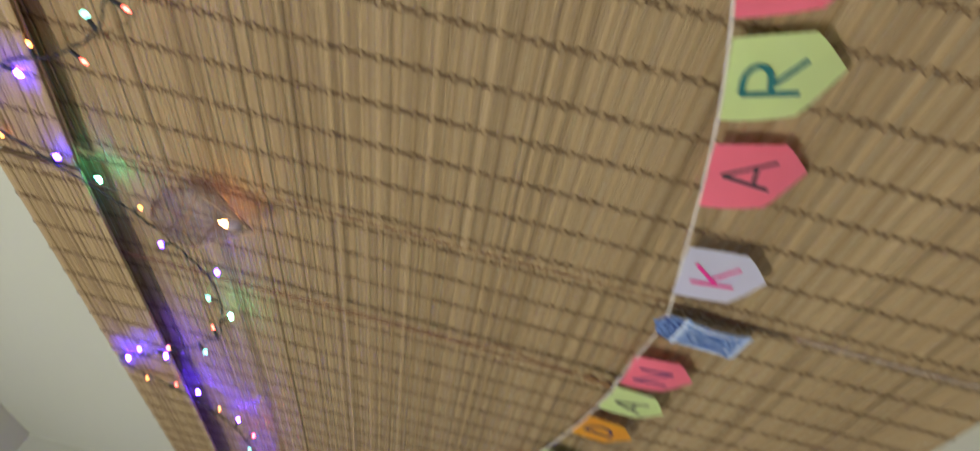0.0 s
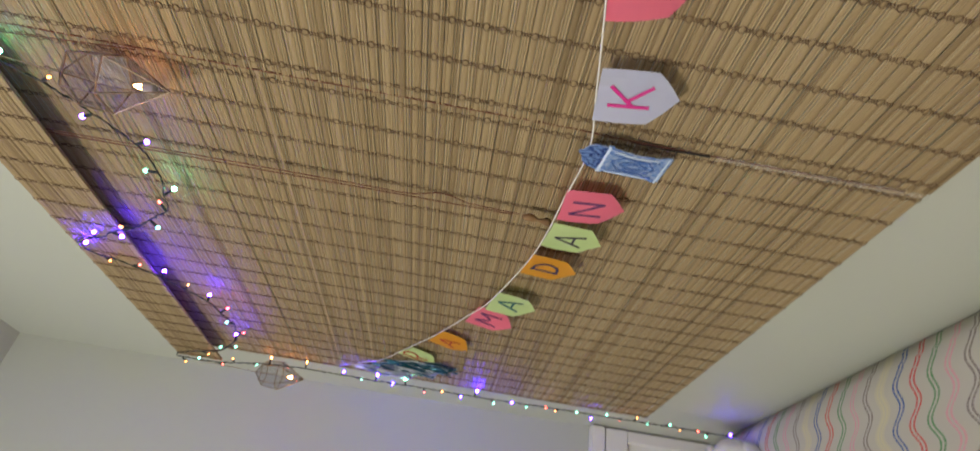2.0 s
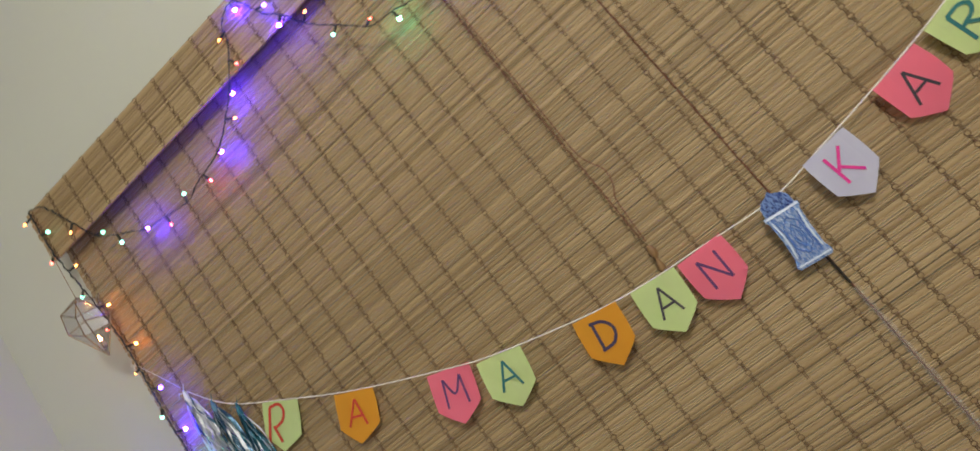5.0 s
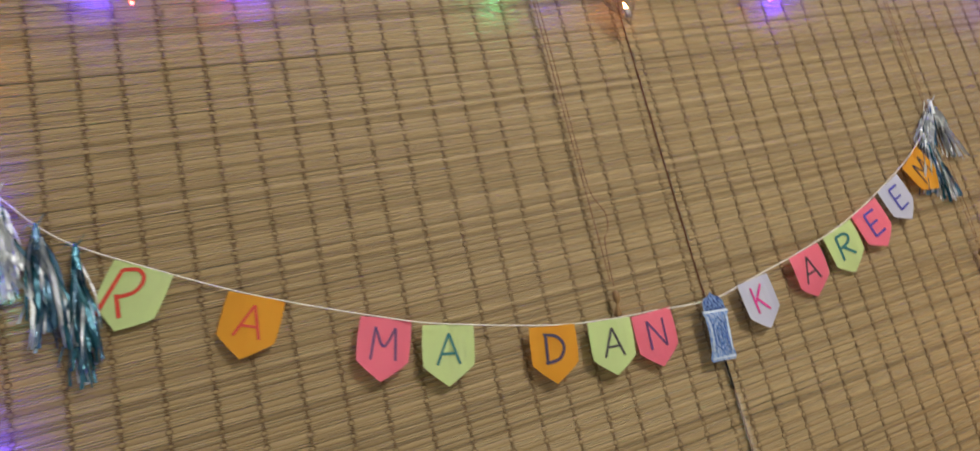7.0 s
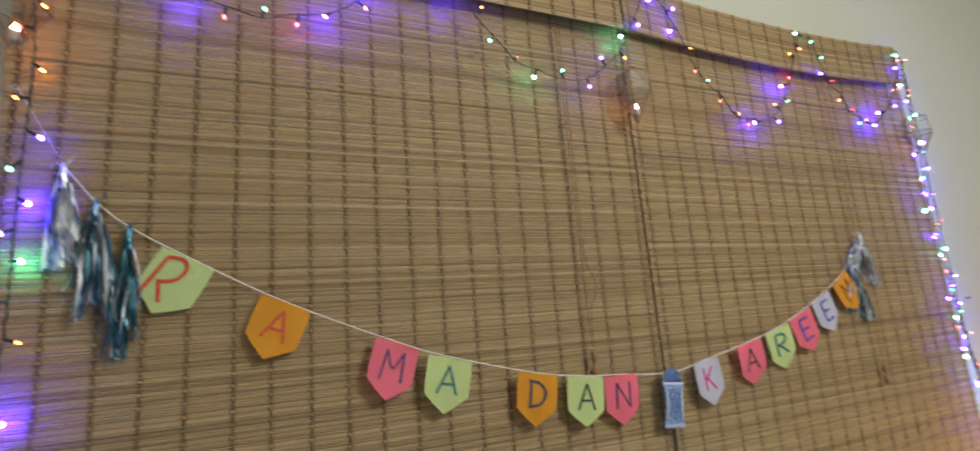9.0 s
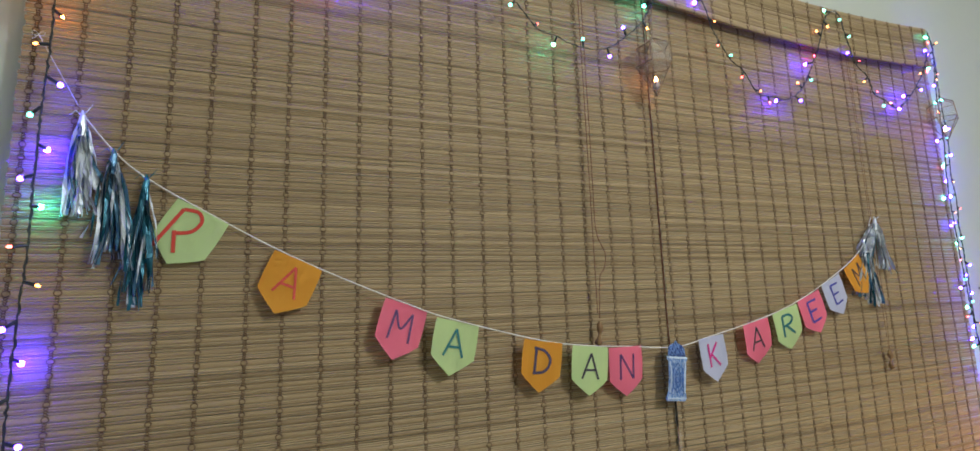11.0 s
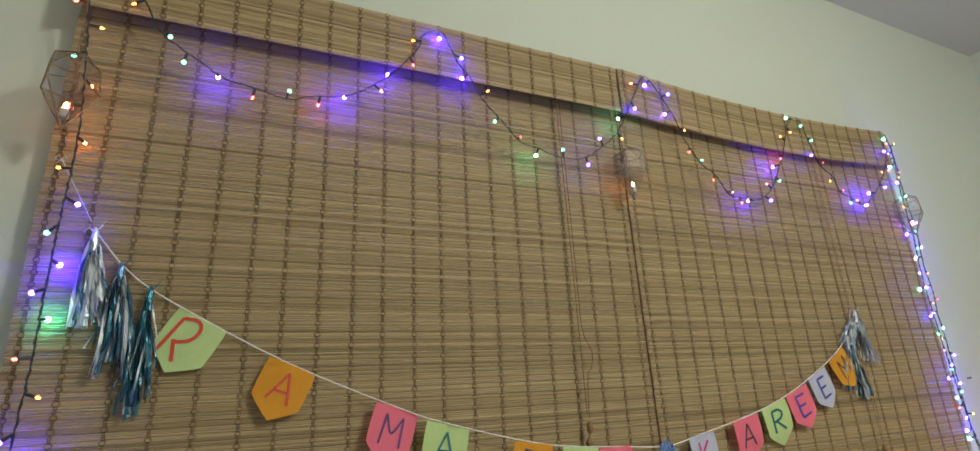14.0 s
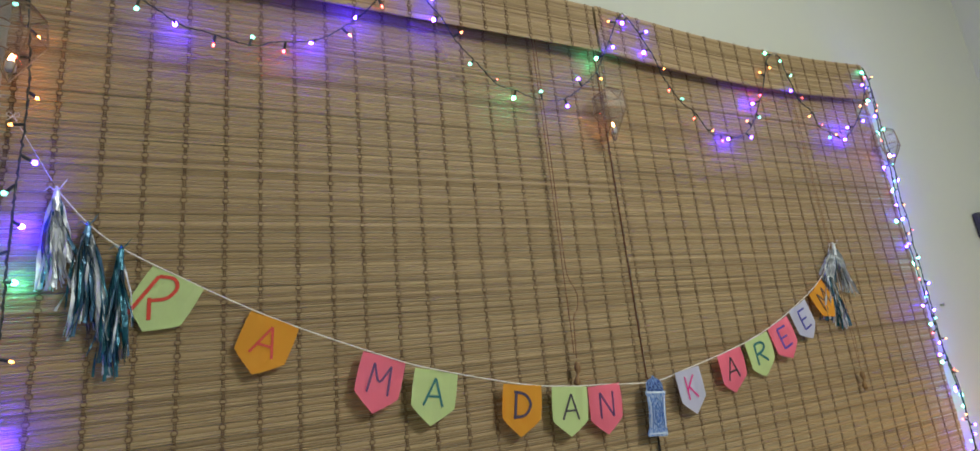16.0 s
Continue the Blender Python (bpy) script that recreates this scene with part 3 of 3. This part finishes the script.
def tassel(x, z, length, spread, lean, mats, strands, seed, name):
    """A foil tassel: a pinched twisted head and clumps of crumpled strips of uneven width and length."""
    r = random.Random(seed)
    head = bmesh.new()
    tube(head, [(0, 0, 0.014), (0.001, -0.002, 0.004), (-0.001, -0.003, -0.008), (0.001, -0.003, -0.020), (0, -0.003, -0.030)], [0.0015, 0.0045, 0.0060, 0.0046, 0.0062], 8)
    for s in (-1, 1):
        tube(head, [(0, -0.003, 0.004), (s * 0.008, -0.006, 0.012), (s * 0.016, -0.007, 0.014 + 0.010 * s)], [0.0007, 0.0010, 0.0004], 5)
    ob = part("tassel", head, mats[0], bunting, name)
    ob.matrix_local = pose(x, -0.026, z, 0, -lean, 0)
    clumps = [(r.uniform(-1, 1), r.uniform(0.70, 1.0), r.uniform(0, 6)) for _ in range(6)]
    fringes = [bmesh.new() for _ in mats]
    for k in range(strands):
        bm = fringes[r.choices(range(len(mats)), weights=[4, 3, 2][:len(mats)])[0]]
        c_off, c_long, c_tw = clumps[k % 6]
        off, dep, long = c_off + r.gauss(0, 0.26), r.uniform(-0.012, 0.010), length * c_long * r.choice((0.72, 0.9, 0.97, 1.0, 1.0))
        w, tw, prev = r.uniform(0.0022, 0.0064), c_tw + r.gauss(0, 0.5), None
        kink, bend = r.uniform(0.35, 0.8), r.gauss(0, 0.007)
        for i in range(10):
            t = i / 9
            px = off * spread * (0.16 + 0.84 * t ** 0.8) + 0.0035 * math.sin(5 * t + tw) * (0.3 + 0.7 * t) + bend * max(0.0, t - kink) * 2
            py = -0.003 + dep * t ** 0.6 + 0.003 * math.sin(6 * t + tw)
            a = 1.2 * math.sin(tw + 4.5 * t) + 0.5 * math.sin(2.3 * tw + 11 * t)
            c, s = math.cos(a) * w / 2, math.sin(a) * w / 2
            cur = [bm.verts.new((px - c, py - s, -0.010 - (long - 0.010) * t)), bm.verts.new((px + c, py + s, -0.010 - (long - 0.010) * t + r.uniform(-0.002, 0.002)))]
            if prev:
                bm.faces.new((prev[0], cur[0], cur[1], prev[1]))
            prev = cur
    for bm, mat, tint in zip(fringes, mats, ("main", "mixed-in", "stray")):
        bmesh.ops.solidify(bm, geom=bm.faces[:], thickness=0.0002)
        part("fringe", bm, mat, ob, f"{tint} crumpled foil strips")


tassel(0.186, 1.826, 0.168, 0.023, 5, (silver_foil, silver_foil, blue_foil), 52, 1, "silver foil tassel")
tassel(0.232, 1.768, 0.190, 0.024, 4, (blue_foil, silver_foil, teal_foil), 58, 2, "dark blue and silver foil tassel")
tassel(0.280, 1.728, 0.208, 0.021, 1, (teal_foil, blue_foil, silver_foil), 58, 3, "dark teal foil tassel")
tassel(2.184, 1.757, 0.152, 0.064, -12, (silver_foil, silver_foil, blue_foil), 110, 4, "spread-out silver and blue foil tassel")
tassel(2.119, 1.676, 0.178, 0.046, -4, (silver_foil, blue_foil, teal_foil), 84, 5, "silver and dark teal foil tassel")


# ---- fairy lights ----
def bulb_meshes():
    bm = bmesh.new()
    tube(bm, [(0, 0, 0.0), (0, 0, 0.004), (0, 0, 0.016), (0, 0, 0.0175)], [0.0020, 0.0026, 0.0026, 0.0018], 7)
    holder = part("bulb", bm, cable_black)
    leds = {}
    for key, mat in LED.items():
        bm = bmesh.new()
        k = 0.9 if key in "vgVG" else 0.5
        tube(bm, [(0, 0, 0.0165), (0, 0, 0.019), (0, 0, 0.022), (0, 0, 0.0245)], [0.0022 * k, 0.0046 * k, 0.0046 * k, 0.0018 * k], 8)
        leds[key] = part("led", bm, mat).data
    for o in [o for o in scene.objects if o.name.startswith("led")]:
        bpy.data.objects.remove(o)
    data = holder.data
    bpy.data.objects.remove(holder)
    return data, leds


HOLDER, LEDS = bulb_meshes()
WORDS = {"v": "violet", "g": "green", "r": "red", "o": "amber"}


def fairy_lights(label, path, spacing, order, seed, first=0.02, out=0.7):
    """A dark two-core cable with short bulb holders that stick out to alternate sides."""
    ob = thing("fairy_lights", (0, 0, 0), label, "fairy lights", "strings of fairy lights")
    r = random.Random(seed)
    fine = spline(path, 0.006)
    fine = [p + Vector((r.gauss(0, 0.0008), r.gauss(0, 0.0006), r.gauss(0, 0.0008))) for p in fine]
    bm = bmesh.new()
    for s in (0, math.pi):
        tube(bm, [p + Vector((0.0010 * math.cos(0.8 * i + s), 0.0010 * math.sin(0.8 * i + s), 0.0006 * math.sin(0.8 * i + s))) for i, p in enumerate(fine)], 0.0011, 5)
    smooth(part("cable", bm, cable_black, ob, "dark green twisted cable"))
    k, i = 0, int(first / 0.006)
    step = max(2, round(spacing / 0.006))
    while i < len(fine) - 2:
        p = fine[i]
        along = (fine[i + 1] - fine[i - 1]).normalized() if i else Vector((0, 0, 1))
        side = along.cross(Vector((0, 1, 0))).normalized() * (1 if k % 2 else -1)
        key = order[k % len(order)]
        inward = 3.0 if key.isupper() else r.choice((-0.5, 0.0, 0.4))
        way = (side + Vector((0, out * inward, -0.7 * r.random())) + along * r.uniform(-0.4, 0.4)).normalized()
        over = p.z > 2.280 + level(p.x) and p.x < 2.60
        surface = -0.020 if not over else -0.066 if p.x < 1.354 else -0.055
        way = Vector((way.x, min(way.y, max(0.0, surface - p.y) / 0.026), way.z)).normalized()
        holder = new("bulb", HOLDER)
        holder.parent = ob
        holder.matrix_local = Matrix.Translation(p) @ way.to_track_quat("Z", "Y").to_matrix().to_4x4()
        led = new("led", LEDS[key])
        led.parent = holder
        tagged(led, f"lit {WORDS[key.lower()]} light")
        i += step + r.choice((-1, 0, 0, 1))
        k += 1
    return ob


swag = [(0.122, -0.066, 2.395), (0.160, -0.068, 2.372), (0.204, -0.068, 2.292), (0.243, -0.068, 2.224), (0.301, -0.068, 2.186), (0.358, -0.068, 2.152), (0.402, -0.068, 2.145), (0.478, -0.068, 2.131),
        (0.520, -0.068, 2.148), (0.602, -0.068, 2.168), (0.684, -0.068, 2.234), (0.736, -0.068, 2.298), (0.760, -0.068, 2.338), (0.768, -0.068, 2.367), (0.800, -0.066, 2.391), (0.824, -0.068, 2.381),
        (0.855, -0.068, 2.314), (0.880, -0.068, 2.288), (0.915, -0.068, 2.229), (0.973, -0.068, 2.168), (1.012, -0.068, 2.129), (1.063, -0.068, 2.119), (1.106, -0.068, 2.107), (1.161, -0.068, 2.106),
        (1.210, -0.068, 2.122), (1.289, -0.068, 2.184), (1.329, -0.068, 2.234), (1.390, -0.066, 2.338), (1.423, -0.064, 2.397), (1.446, -0.062, 2.418)]
fairy_lights("lit multicoloured fairy lights looped along the first blind's valance", swag, 0.0645, "oggVrgRVoVroVvVogrGgvvoGvooGooV", 11, 0.142)
swag = [(1.448, -0.061, 2.422), (1.484, -0.061, 2.382), (1.510, -0.061, 2.341), (1.536, -0.061, 2.298), (1.553, -0.061, 2.246), (1.575, -0.061, 2.209), (1.612, -0.061, 2.162), (1.655, -0.061, 2.138),
        (1.692, -0.061, 2.088), (1.713, -0.061, 2.077), (1.766, -0.061, 2.080), (1.804, -0.061, 2.076), (1.867, -0.061, 2.108), (1.910, -0.061, 2.155), (1.956, -0.061, 2.226), (1.980, -0.061, 2.263),
        (2.009, -0.061, 2.325), (2.035, -0.061, 2.376), (2.076, -0.060, 2.405), (2.103, -0.061, 2.392), (2.116, -0.061, 2.342), (2.134, -0.061, 2.286), (2.149, -0.061, 2.242), (2.200, -0.061, 2.209),
        (2.219, -0.061, 2.159), (2.271, -0.061, 2.142), (2.332, -0.061, 2.125), (2.402, -0.061, 2.168), (2.486, -0.061, 2.251), (2.537, -0.061, 2.321), (2.550, -0.061, 2.374), (2.562, -0.060, 2.425)]
fairy_lights("lit multicoloured fairy lights looped along the second blind's valance", swag, 0.0545, "VvVorgrorVvogVRooGggvrorgoVVvorvor", 12)
drop = [(0.118, -0.068, 2.395), (0.118, -0.068, 2.290), (0.124, -0.062, 2.206), (0.130, -0.054, 2.135), (0.139, -0.050, 2.018), (0.140, -0.050, 1.930), (0.138, -0.050, 1.857), (0.137, -0.050, 1.732),
        (0.138, -0.048, 1.602), (0.134, -0.048, 1.455), (0.134, -0.044, 1.205), (0.128, -0.040, 0.955), (0.120, -0.034, 0.585)]
fairy_lights("lit fairy lights hanging down the blind's outer edge by the bed", drop, 0.052, "ogrogOrOovgVvGrovVgvgrogvgroggorgv", 13)
drop = [(2.575, -0.060, 2.430), (2.610, -0.052, 2.390), (2.637, -0.034, 2.322), (2.632, -0.030, 2.240), (2.627, -0.030, 2.057), (2.613, -0.028, 1.940), (2.608, -0.028, 1.830), (2.612, -0.028, 1.744),
        (2.618, -0.028, 1.590), (2.632, -0.028, 1.419), (2.662, -0.028, 1.280), (2.655, -0.026, 1.080), (2.661, -0.022, 0.790)]
fairy_lights("lit fairy lights hanging down the far edge of the second blind", drop, 0.046, "rVGovGrvVg", 14)
drop = [(2.580, -0.058, 2.440), (2.630, -0.040, 2.400), (2.656, -0.030, 2.330), (2.661, -0.024, 2.240), (2.666, -0.024, 2.060), (2.648, -0.024, 1.950), (2.656, -0.024, 1.850), (2.645, -0.024, 1.760),
        (2.646, -0.024, 1.590), (2.640, -0.024, 1.410), (2.662, -0.024, 1.260), (2.668, -0.022, 1.080), (2.661, -0.022, 0.790)]
fairy_lights("second lit strand of fairy lights doubled down the same edge", drop, 0.048, "GoVrvGovgV", 15)


wire = tube(bmesh.new(), spline([(0.868, -0.056, 2.300), (0.905, -0.052, 2.160), (0.937, -0.050, 2.115), (0.972, -0.046, 2.100), (1.022, -0.044, 2.108), (1.060, -0.040, 2.065)], 0.01), 0.0006, 4)
tagged(part("clear_wire", wire, clear_thread), "loose nearly clear wire trailing below the valance", "wire")


def tape_patch(x, y, z, turn):
    """A small crinkled strip of clear tape over the cable."""
    bm = bmesh.new()
    cols = [[bm.verts.new((-0.011 + 0.0055 * k, -0.0024 * math.sin(math.pi * k / 4) - 0.0006 * (k % 2), h)) for h in (-0.006, 0.0, 0.006)] for k in range(5)]
    for a, b in zip(cols, cols[1:]):
        for k in range(2):
            bm.faces.new((a[k], a[k + 1], b[k + 1], b[k]))
    bmesh.ops.solidify(bm, geom=bm.faces[:], thickness=0.0002)
    ob = tagged(part("tape_strip", bm, clear_tape), "short strip of clear tape holding cable to the valance", "tape", "clear tape strips")
    ob.matrix_world = pose(x, y, z, 0, turn, 0)


tape_patch(0.800, -0.068, 2.388, 20)
tape_patch(1.452, -0.063, 2.412, -30)
tape_patch(2.076, -0.063, 2.400, 10)


# ---- glass lanterns ----
def glass_lantern(x, y, z, turn, hook, label):
    """A faceted hanging lantern: glass panes in a brass wire frame, with a small electric candle."""
    ob = thing("glass_lantern", (x, y, z), label, "lantern", "faceted glass lanterns")
    ob.rotation_euler = (0, 0, radians(turn))
    top, low = Vector((0, 0, 0.075)), Vector((0, 0, -0.078))
    ring = lambda r, h, s: [Vector((r * math.cos(2 * math.pi * (k + s) / 5), r * math.sin(2 * math.pi * (k + s) / 5), h)) for k in range(5)]
    up, down = ring(0.040, 0.049, 0.0), ring(0.045, 0.000, 0.0)
    edges = []
    for k in range(5):
        edges += [(top, up[k]), (low, down[k]), (up[k], up[(k + 1) % 5]), (down[k], down[(k + 1) % 5]), (up[k], down[k])]
    bm = bmesh.new()
    for a, b in edges:
        tube(bm, [a, b], 0.0012, 5)
    part("lantern_frame", bm, brass, ob, "aged brass wire frame")
    panes = []
    for k in range(5):
        n = (k + 1) % 5
        panes += [(top, up[k], up[n]), (low, down[n], down[k]), (up[k], down[k], down[n], up[n])]
    for i, tri in enumerate(panes):
        if i == 0:
            continue
        mid = sum(tri, Vector()) / len(tri)
        bm = bmesh.new()
        bm.faces.new([bm.verts.new(mid + (p - mid) * 0.97) for p in tri])
        bmesh.ops.solidify(bm, geom=bm.faces[:], thickness=0.0007)
        part("pane", bm, glass, ob, "clear glass facet")
    bm = bmesh.new()
    tube(bm, [(0, 0, -0.058), (0, 0, -0.056), (0, 0, -0.042), (0, 0, -0.041)], [0.006, 0.0075, 0.0075, 0.006], 16)
    candle = smooth(part("candle", bm, wax, ob, "small grey electric candle"))
    bm = bmesh.new()
    tube(bm, [(0, 0, -0.044), (0, 0, -0.040), (0, 0, -0.034), (0, 0, -0.027)], [0.002, 0.0042, 0.0036, 0.0008], 8)
    part("flame", bm, flame, candle, "glowing warm candle tip")
    bm = bmesh.new()
    tube(bm, [(0, 0, 0.072), (0, 0, 0.078), Matrix.Rotation(-radians(turn), 3, "Z") @ Vector(hook)], 0.0009, 5)
    part("hanger", bm, brass, ob, "thin hanging wire")
    return ob


glass_lantern(0.120, -0.078, 2.070, 20, (0, 0.006, 0.25), "faceted glass lantern with a lit candle at the blind's corner")
glass_lantern(1.340, -0.068, 2.095, 5, (0.014, 0.006, 0.22), "faceted glass lantern with a lit candle hanging over the gap")
glass_lantern(2.567, -0.070, 2.115, 40, (0, 0.010, 0.24), "faceted glass lantern with a lit candle among fairy lights")

# ---- bed ----
bed = thing("bed", (1.1, -0.7, 0), "bed with a white headboard and wavy-striped bedding under the window", "bed")
bed_at = Matrix.Translation((-1.1, 0.7, 0))


def bed_part(name, bm, mat, label):
    bm.transform(bed_at)
    return part(name, bm, mat, bed, label)


def cushion(bm, x0, x1, y0, y1, z0, z1, r, nx=40, ny=26, wave=0.006):
    """A soft slab with rounded edges and a slightly uneven top."""
    grid = []
    for i in range(nx + 1):
        row = []
        for j in range(ny + 1):
            u, v = i / nx, j / ny
            x, y = x0 + (x1 - x0) * u, y0 + (y1 - y0) * v
            e = min(x - x0, x1 - x, y - y0, y1 - y)
            drop = 0 if e >= r else r - math.sqrt(max(0, r * r - (r - e) ** 2))
            lift = wave * (noise.noise((x * 3.1, y * 3.7, 1.0)) + 0.5 * noise.noise((x * 9, y * 8, 4.0)))
            row.append(bm.verts.new((x, y, z1 - drop + (lift if e > 0 else 0))))
        grid.append(row)
    for a, b in zip(grid, grid[1:]):
        for j in range(ny):
            bm.faces.new((a[j], b[j], b[j + 1], a[j + 1]))
    rim = [g[0] for g in grid] + grid[-1][1:] + [g[-1] for g in grid[::-1]][1:] + grid[0][::-1][1:-1]
    base = [bm.verts.new((v.co.x, v.co.y, z0)) for v in rim]
    for k in range(len(rim)):
        n = (k + 1) % len(rim)
        bm.faces.new((rim[k], base[k], base[n], rim[n]))
    bm.faces.new(base)
    return bm


bed_part("bed_base", box(bmesh.new(), -0.19, 1.85, -1.36, 0.0, 0.06, 0.32, 0.006), white_lacquer, "white lacquered bed base")
smooth(bed_part("mattress", cushion(bmesh.new(), -0.19, 1.85, -1.37, 0.024, 0.32, 0.546, 0.045), striped_cotton, "mattress under cotton printed with wavy coloured stripes"))
for x in (-0.1, 1.76):
    for y in (-1.3, -0.08):
        bed_part("leg", box(bmesh.new(), x - 0.03, x + 0.03, y - 0.03, y + 0.03, 0, 0.06, 0.004), white_lacquer, "")
board = bed_part("headboard", box(bmesh.new(), LEFT + 0.002, LEFT + 0.030, -1.42, 0.024, 0.06, 0.975, 0.004), white_lacquer, "white panelled headboard")


def board_piece(name, *size):
    bm = box(bmesh.new(), *size, 0.004)
    bm.transform(bed_at)
    part(name, bm, white_lacquer, board)


board_piece("cap", LEFT + 0.030, LEFT + 0.054, -1.42, 0.024, 0.925, 0.975)
board_piece("top_rail", LEFT + 0.030, LEFT + 0.046, -1.42, 0.024, 0.835, 0.921)
board_piece("bottom_rail", LEFT + 0.030, LEFT + 0.046, -1.42, 0.024, 0.36, 0.46)
for y0, y1 in ((-1.42, -1.34), (-0.74, -0.66), (-0.02, 0.024)):
    board_piece("stile", LEFT + 0.030, LEFT + 0.0455, y0, y1, 0.4605, 0.8345)

# plush toy on the bed
toy = bmesh.new()


def lump(bm, place, size, turn=(0, 0, 0)):
    m = Matrix.LocRotScale(place, Euler([radians(a) for a in turn]), size)
    bmesh.ops.create_icosphere(bm, subdivisions=3, radius=1, matrix=m)


lump(toy, (0.135, -0.105, 0.606), (0.062, 0.060, 0.062))
lump(toy, (0.105, -0.205, 0.612), (0.080, 0.075, 0.070))
lump(toy, (0.190, -0.095, 0.570), (0.018, 0.042, 0.030), (15, 0, 25))
lump(toy, (0.118, -0.105, 0.672), (0.016, 0.030, 0.018), (0, 10, 0))
lump(toy, (0.195, -0.200, 0.566), (0.034, 0.030, 0.026))
smooth(tagged(part("plush_toy", toy, plush_white), "white plush toy sitting against the headboard", "toy"))

# small nail in the wall beside the blind
bm = bmesh.new()
tube(bm, [(2.814, WALL + 0.004, 1.559), (2.814, WALL - 0.010, 1.559), (2.814, WALL - 0.012, 1.559)], [0.003, 0.003, 0.006], 10)
tagged(smooth(part("wall_hook", bm, steel)), "small grey metal hook in the white wall", "hook")

# dark box on the wall beyond the second blind
bm = box(bmesh.new(), 3.236, 3.340, -0.002, WALL - 0.001, 1.815, 1.922, 0.010)
tagged(part("wall_box", bm, dark_plastic), "small dark grey plastic box mounted on the white wall", "wall box")
